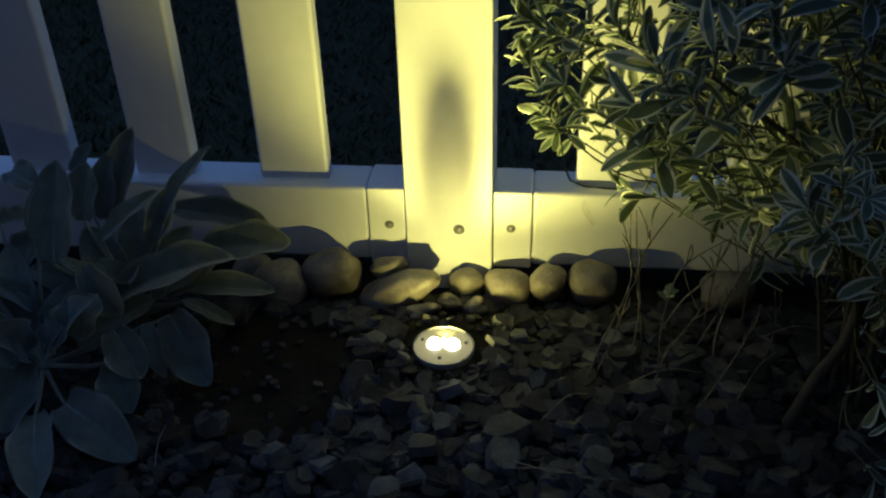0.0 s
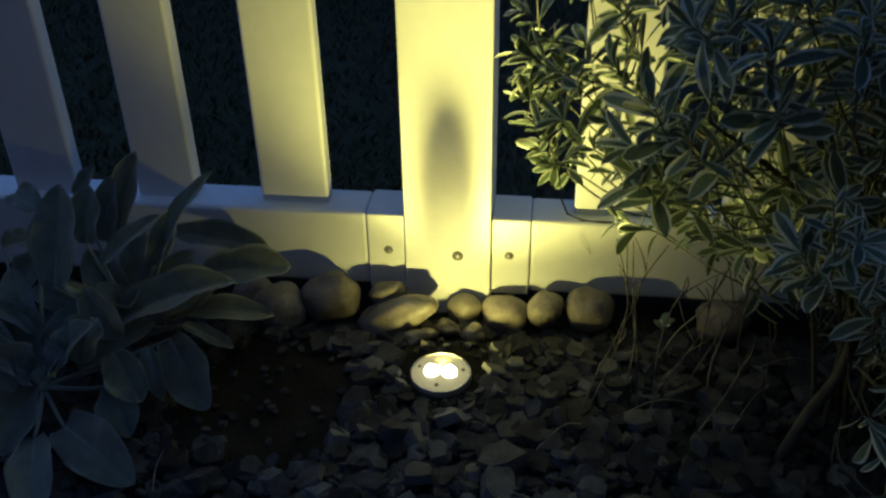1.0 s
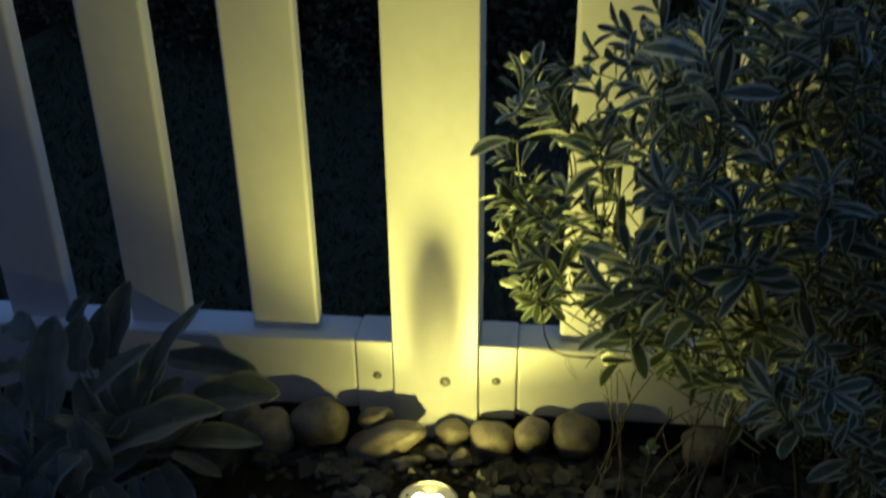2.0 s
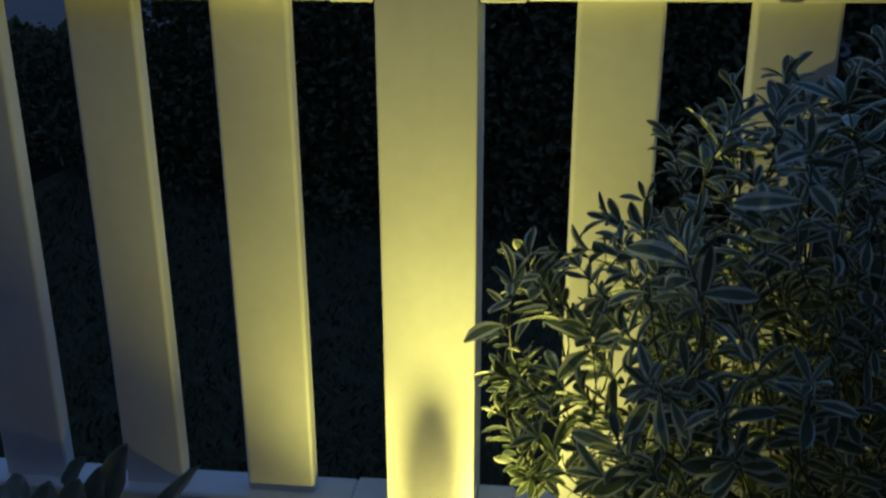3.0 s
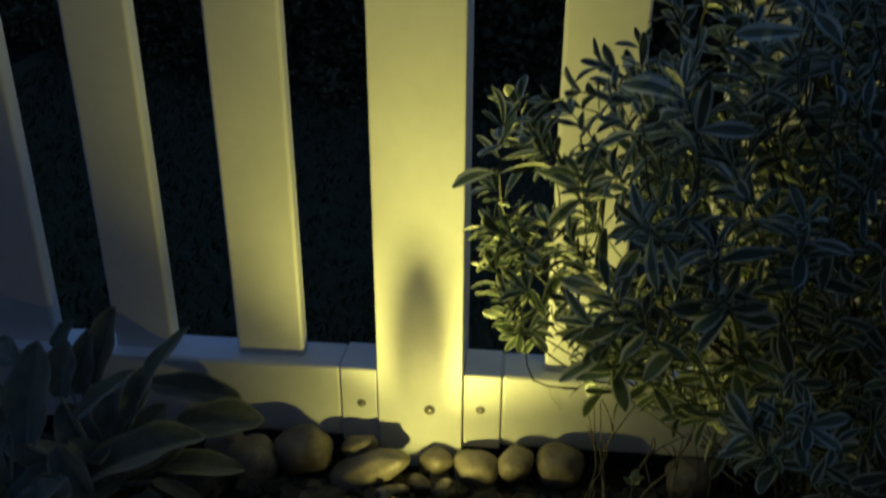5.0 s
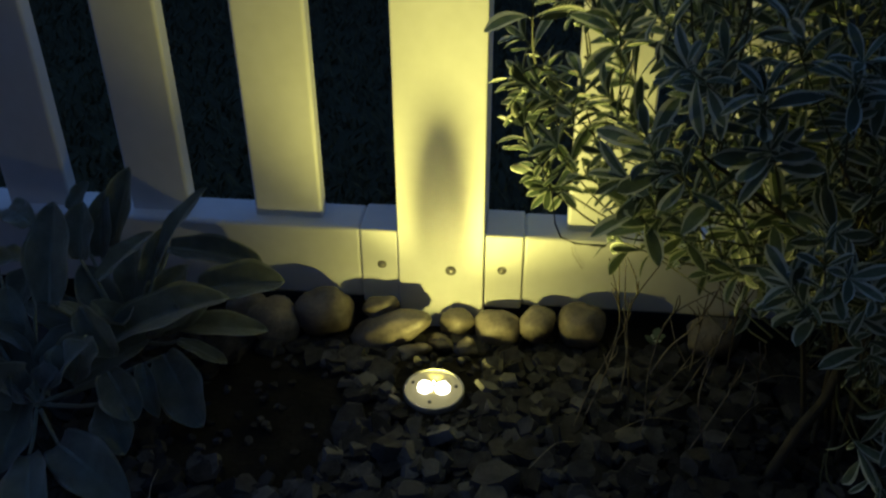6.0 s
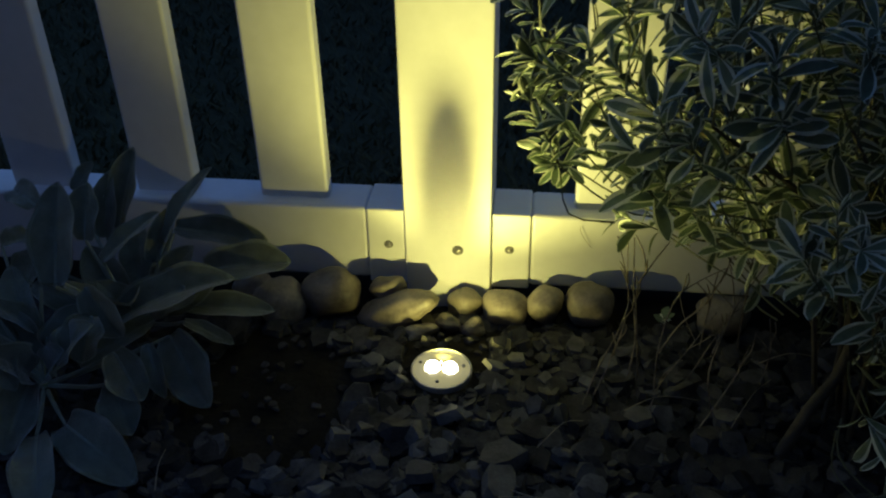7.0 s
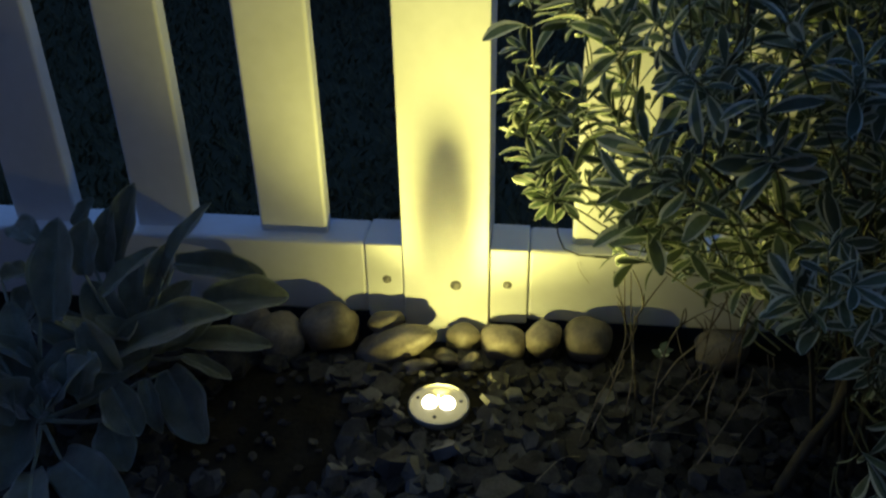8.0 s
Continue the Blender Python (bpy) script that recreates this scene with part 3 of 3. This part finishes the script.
# ---- dry twigs ----
TWIGS = (
    ((0.1444, -0.2316, 0.0000), (0.1688, -0.1700, 0.0223), (0.1983, -0.1200, 0.0611), (0.2019, -0.1000, 0.0884), (0.1866, -0.0850, 0.1436)),
    ((0.2180, -0.1499, 0.0000), (0.2126, -0.1200, 0.0574), (0.2019, -0.1000, 0.0884), (0.1959, -0.0950, 0.1546)),
    ((0.2006, -0.1665, 0.0000), (0.2117, -0.1300, 0.0398), (0.2088, -0.1050, 0.0720), (0.2032, -0.0900, 0.1459)),
    ((0.2223, -0.1177, 0.0000), (0.2098, -0.1100, 0.0835), (0.2184, -0.1000, 0.1096), (0.2406, -0.0850, 0.1402)),
    ((0.2335, -0.1667, 0.0000), (0.2350, -0.1400, 0.0362), (0.2485, -0.1100, 0.0774), (0.2658, -0.1000, 0.0955), (0.2952, -0.1100, 0.1270)),
    ((0.2353, -0.1060, 0.0000), (0.2611, -0.0900, 0.0316), (0.2870, -0.0900, 0.0666), (0.2992, -0.1000, 0.1206)),
    ((0.2905, -0.0791, 0.0000), (0.2930, -0.0800, 0.0583), (0.2931, -0.0900, 0.1062)),
    ((0.3013, -0.0894, -0.0000), (0.3229, -0.0600, 0.0364)),
    ((0.3360, -0.1565, 0.0000), (0.3517, -0.1300, 0.0305), (0.3464, -0.1200, 0.0730)),
    ((0.1636, -0.1799, 0.0000), (0.1893, -0.1400, 0.0291), (0.2015, -0.1150, 0.0620)),
    ((0.2512, -0.2392, 0.0000), (0.3072, -0.1700, 0.0263), (0.3269, -0.1400, 0.0539)),
)
for pts in TWIGS:
    bm = bmesh.new()
    line = tube(bm, [(p[0], p[1], p[2] - (0.014 if k == 0 else 0)) for k, p in enumerate(pts)], 0.0011, 0.0006, 6, 6)
    for k in (len(line) // 2, 2 * len(line) // 3):
        side = line[k] + Vector((rng.uniform(-0.02, 0.02), rng.uniform(-0.01, 0.01), rng.uniform(0.02, 0.045)))
        tube(bm, [line[k], line[k].lerp(side, 0.5) + Vector((0.003, 0, 0)), side], 0.0011, 0.0006, 5, 3)
    ob = new("dry_twig", mesh_of("dry_twig", bm, TWIG, smooth=True))
    tagged(ob, "thin bare dry stem standing in the gravel", "twig", "dry twigs under the shrub")

rt = random.Random(17)
for k in range(6):
    x, y = rt.uniform(0.21, 0.44), rt.uniform(-0.24, -0.05)
    h, lean = rt.uniform(0.08, 0.19), rt.uniform(-0.03, 0.09)
    a = Vector((x, y, -0.014))
    b = Vector((x + lean, y + rt.uniform(0.0, 0.06), h))
    bm = bmesh.new()
    line = tube(bm, [a, a.lerp(b, 0.35) + Vector((rt.gauss(0, 0.008), rt.gauss(0, 0.008), 0)), a.lerp(b, 0.7) + Vector((rt.gauss(0, 0.01), rt.gauss(0, 0.008), 0)), b], rt.uniform(0.0007, 0.0012), 0.0004, 6, 5)
    for n in range(rt.randint(1, 3)):
        p = rt.choice(line[5:-2])
        side = p + Vector((rt.uniform(-0.03, 0.03), rt.uniform(-0.02, 0.02), rt.uniform(0.01, 0.045)))
        tube(bm, [p, p.lerp(side, 0.5) + Vector((rt.gauss(0, 0.003), 0, 0)), side], 0.0007, 0.0004, 5, 3)
    ob = new("dry_twig", mesh_of("dry_twig", bm, TWIG, smooth=True))
    tagged(ob, "thin bare dry stem standing in the gravel", "twig", "dry twigs under the shrub")
trunk = bmesh.new()
tube(trunk, [(0.351, -0.229, -0.012), (0.371, -0.220, 0.045), (0.396, -0.200, 0.077), (0.400, -0.200, 0.155)], 0.0065, 0.0050, 9, 6)
part("trunk", trunk, STEM, shrub, "leaning brown woody trunk", smooth=True)
for pts in (((0.0791, -0.3271, 0.012), (0.1224, -0.3271, 0.015), (0.1626, -0.3324, 0.010)), ((0.09, -0.318, 0.012), (0.125, -0.331, 0.016), (0.15, -0.327, 0.012)),
            ((-0.2404, -0.3445, 0.006), (-0.2420, -0.325, 0.018), (-0.2403, -0.3076, 0.022)), ((0.1135, -0.2568, 0.006), (0.138, -0.2297, 0.014), (0.1575, -0.2226, 0.012)),
            ((0.3038, -0.2138, 0.006), (0.330, -0.175, 0.018), (0.3545, -0.1441, 0.012)), ((0.153, 0.0070, 0.0943), (0.1557, 0.0060, 0.0828), (0.1681, 0.0075, 0.0639)),
            ((0.20, -0.20, 0.008), (0.235, -0.185, 0.016), (0.275, -0.180, 0.010)), ((0.345, -0.12, 0.012), (0.375, -0.115, 0.024), (0.405, -0.105, 0.014))):
    bm = bmesh.new()
    tube(bm, pts, 0.0006 if pts[0][2] < 0.05 else 0.00025, 0.0003, 5, 6)
    ob = new("dry_straw", mesh_of("dry_straw", bm, STRAW, smooth=True))
    tagged(ob, "thin pale dry grass straw lying on the bed", "straw", "dry straws")
seedling = thing("seedling", "tiny yellow-green weed seedling between the pebbles", "plant", (0.2525, -0.043, -0.012))
bm = bmesh.new()
tube(bm, [(0, 0, -0.01), (0.001, 0, 0.02)], 0.001, 0.0008, 6)
part("stem", bm, STEM, seedling)
for k in range(6):
    bm = sheet(4, 5, lambda u, v: ((2 * u - 1) * 0.0055 * math.sin(math.pi * min(1, 0.1 + 0.88 * v)), 0.014 * v, 0.004 * v - 0.003 * v * v))
    bm.transform(pose(0.001, 0, 0.010 + 0.002 * k, 25, 0, 67 * k))
    part("leaf", bm, CREAM if k % 3 == 0 else LEAF_ONE, seedling, smooth=True)

# ---- behind the fence ----
rl = random.Random(3)
verts, faces = [], []
for i in range(46000):
    x, y = rl.uniform(-1.4, 1.6), 0.12 + 2.3 * rl.random() ** 1.4
    h, a, w = rl.uniform(0.018, 0.034), rl.uniform(0, 6.3), rl.uniform(0.0018, 0.0036)
    dx, dy = math.cos(a), math.sin(a)
    lean = rl.uniform(0.005, 0.03)
    z = ground_height(x, y) - 0.002
    base = len(verts)
    verts += [(x - w * dy, y + w * dx, z), (x + w * dy, y - w * dx, z), (x + lean * dx * 0.4 + w * 0.7 * dy, y + lean * dy * 0.4 - w * 0.7 * dx, z + h * 0.6), (x + lean * dx, y + lean * dy, z + h)]
    faces += [(base, base + 1, base + 2), (base, base + 2, base + 3)]
me = bpy.data.meshes.new("lawn")
me.from_pydata(verts, [], faces)
me.materials.append(GRASS)
lawn = tagged(new("lawn", me), "short dark grass behind the fence in dusk", "grass", kind="stuff")

turf = new("turf", mesh_of("turf", sheet(60, 46, lambda u, v: (-1.5 + 3.2 * u, 0.11 + 2.35 * v, ground_height(-1.5 + 3.2 * u, 0.11 + 2.35 * v) + 0.004)), TURF, smooth=True))
turf.parent = lawn
HEDGE = material("hedge_leaf", (0.135, 0.142, 0.085), 1.0, (0.12, 0.126, 0.076), 30, island=0.12, gloss=0.0)
verts, faces = [], []
for i in range(76000):
    x, y, z = rl.uniform(-2.3, 2.8), rl.uniform(1.35, 1.75), rl.uniform(-0.01, 1.05)
    if x < -1.2 and z > 0.40 + 0.05 * noise.noise((x * 3, 0, 3)):
        continue
    y += 0.10 * noise.noise((x * 4, z * 4, 7)) + 0.5 * max(0, -0.35 - x)
    size = rl.uniform(0.016, 0.032)
    m = Matrix.LocRotScale((x, y, z), Euler((rl.uniform(0, 6), rl.uniform(0, 6), rl.uniform(0, 6))), (size, size, size))
    base = len(verts)
    verts += [m @ Vector(p) for p in ((0, -0.5, 0), (0.3, 0, 0.08), (0, 0.6, 0), (-0.3, 0, 0.08))]
    faces += [(base, base + 1, base + 2), (base, base + 2, base + 3)]
for i in range(9000):
    x, y, z = rl.uniform(-2.3, 2.8), rl.uniform(1.75, 2.0), rl.uniform(-0.02, 1.05)
    if x < -1.2 and z > 0.36:
        continue
    size = rl.uniform(0.08, 0.14)
    m = Matrix.LocRotScale((x, y + 0.5 * max(0, -0.35 - x), z), Euler((1.57 + rl.gauss(0, 0.5), rl.uniform(0, 6), rl.gauss(0, 0.5))), (size, size, size))
    base = len(verts)
    verts += [m @ Vector(p) for p in ((0, -0.5, 0), (0.3, 0, 0.08), (0, 0.6, 0), (-0.3, 0, 0.08))]
    faces += [(base, base + 1, base + 2), (base, base + 2, base + 3)]
me = bpy.data.meshes.new("hedge")
me.from_pydata(verts, [], faces)
me.materials.append(HEDGE)
tagged(new("hedge", me), "dark leafy hedge beyond the lawn in dusk", "hedge", kind="stuff")

# ---- a glint at the hedge, modelled as a pale petal shape ----
flower = thing("hedge_glint", "small pale petal shape standing for a glint on the dark hedge", "flower", (0.77, 1.26, 0.49))
for k in range(6):
    bm = sheet(4, 5, lambda u, v: ((2 * u - 1) * 0.0075 * math.sin(math.pi * min(1, 0.15 + 0.8 * v)), 0.007 + 0.012 * v, 0.006 * v * v))
    bm.transform(pose(0, 0, 0, 65, 0, 0) @ pose(0, 0, 0, 0, 0, 60 * k + 7 * (k % 2)))
    part("glint_petal", bm, PALE, flower, smooth=True)
bm = bmesh.new()
tube(bm, [(0, 0.002, 0), (0.01, 0.06, -0.05), (0.01, 0.14, -0.16)], 0.0015, 0.002, 6)
part("stem", bm, STEM, flower)
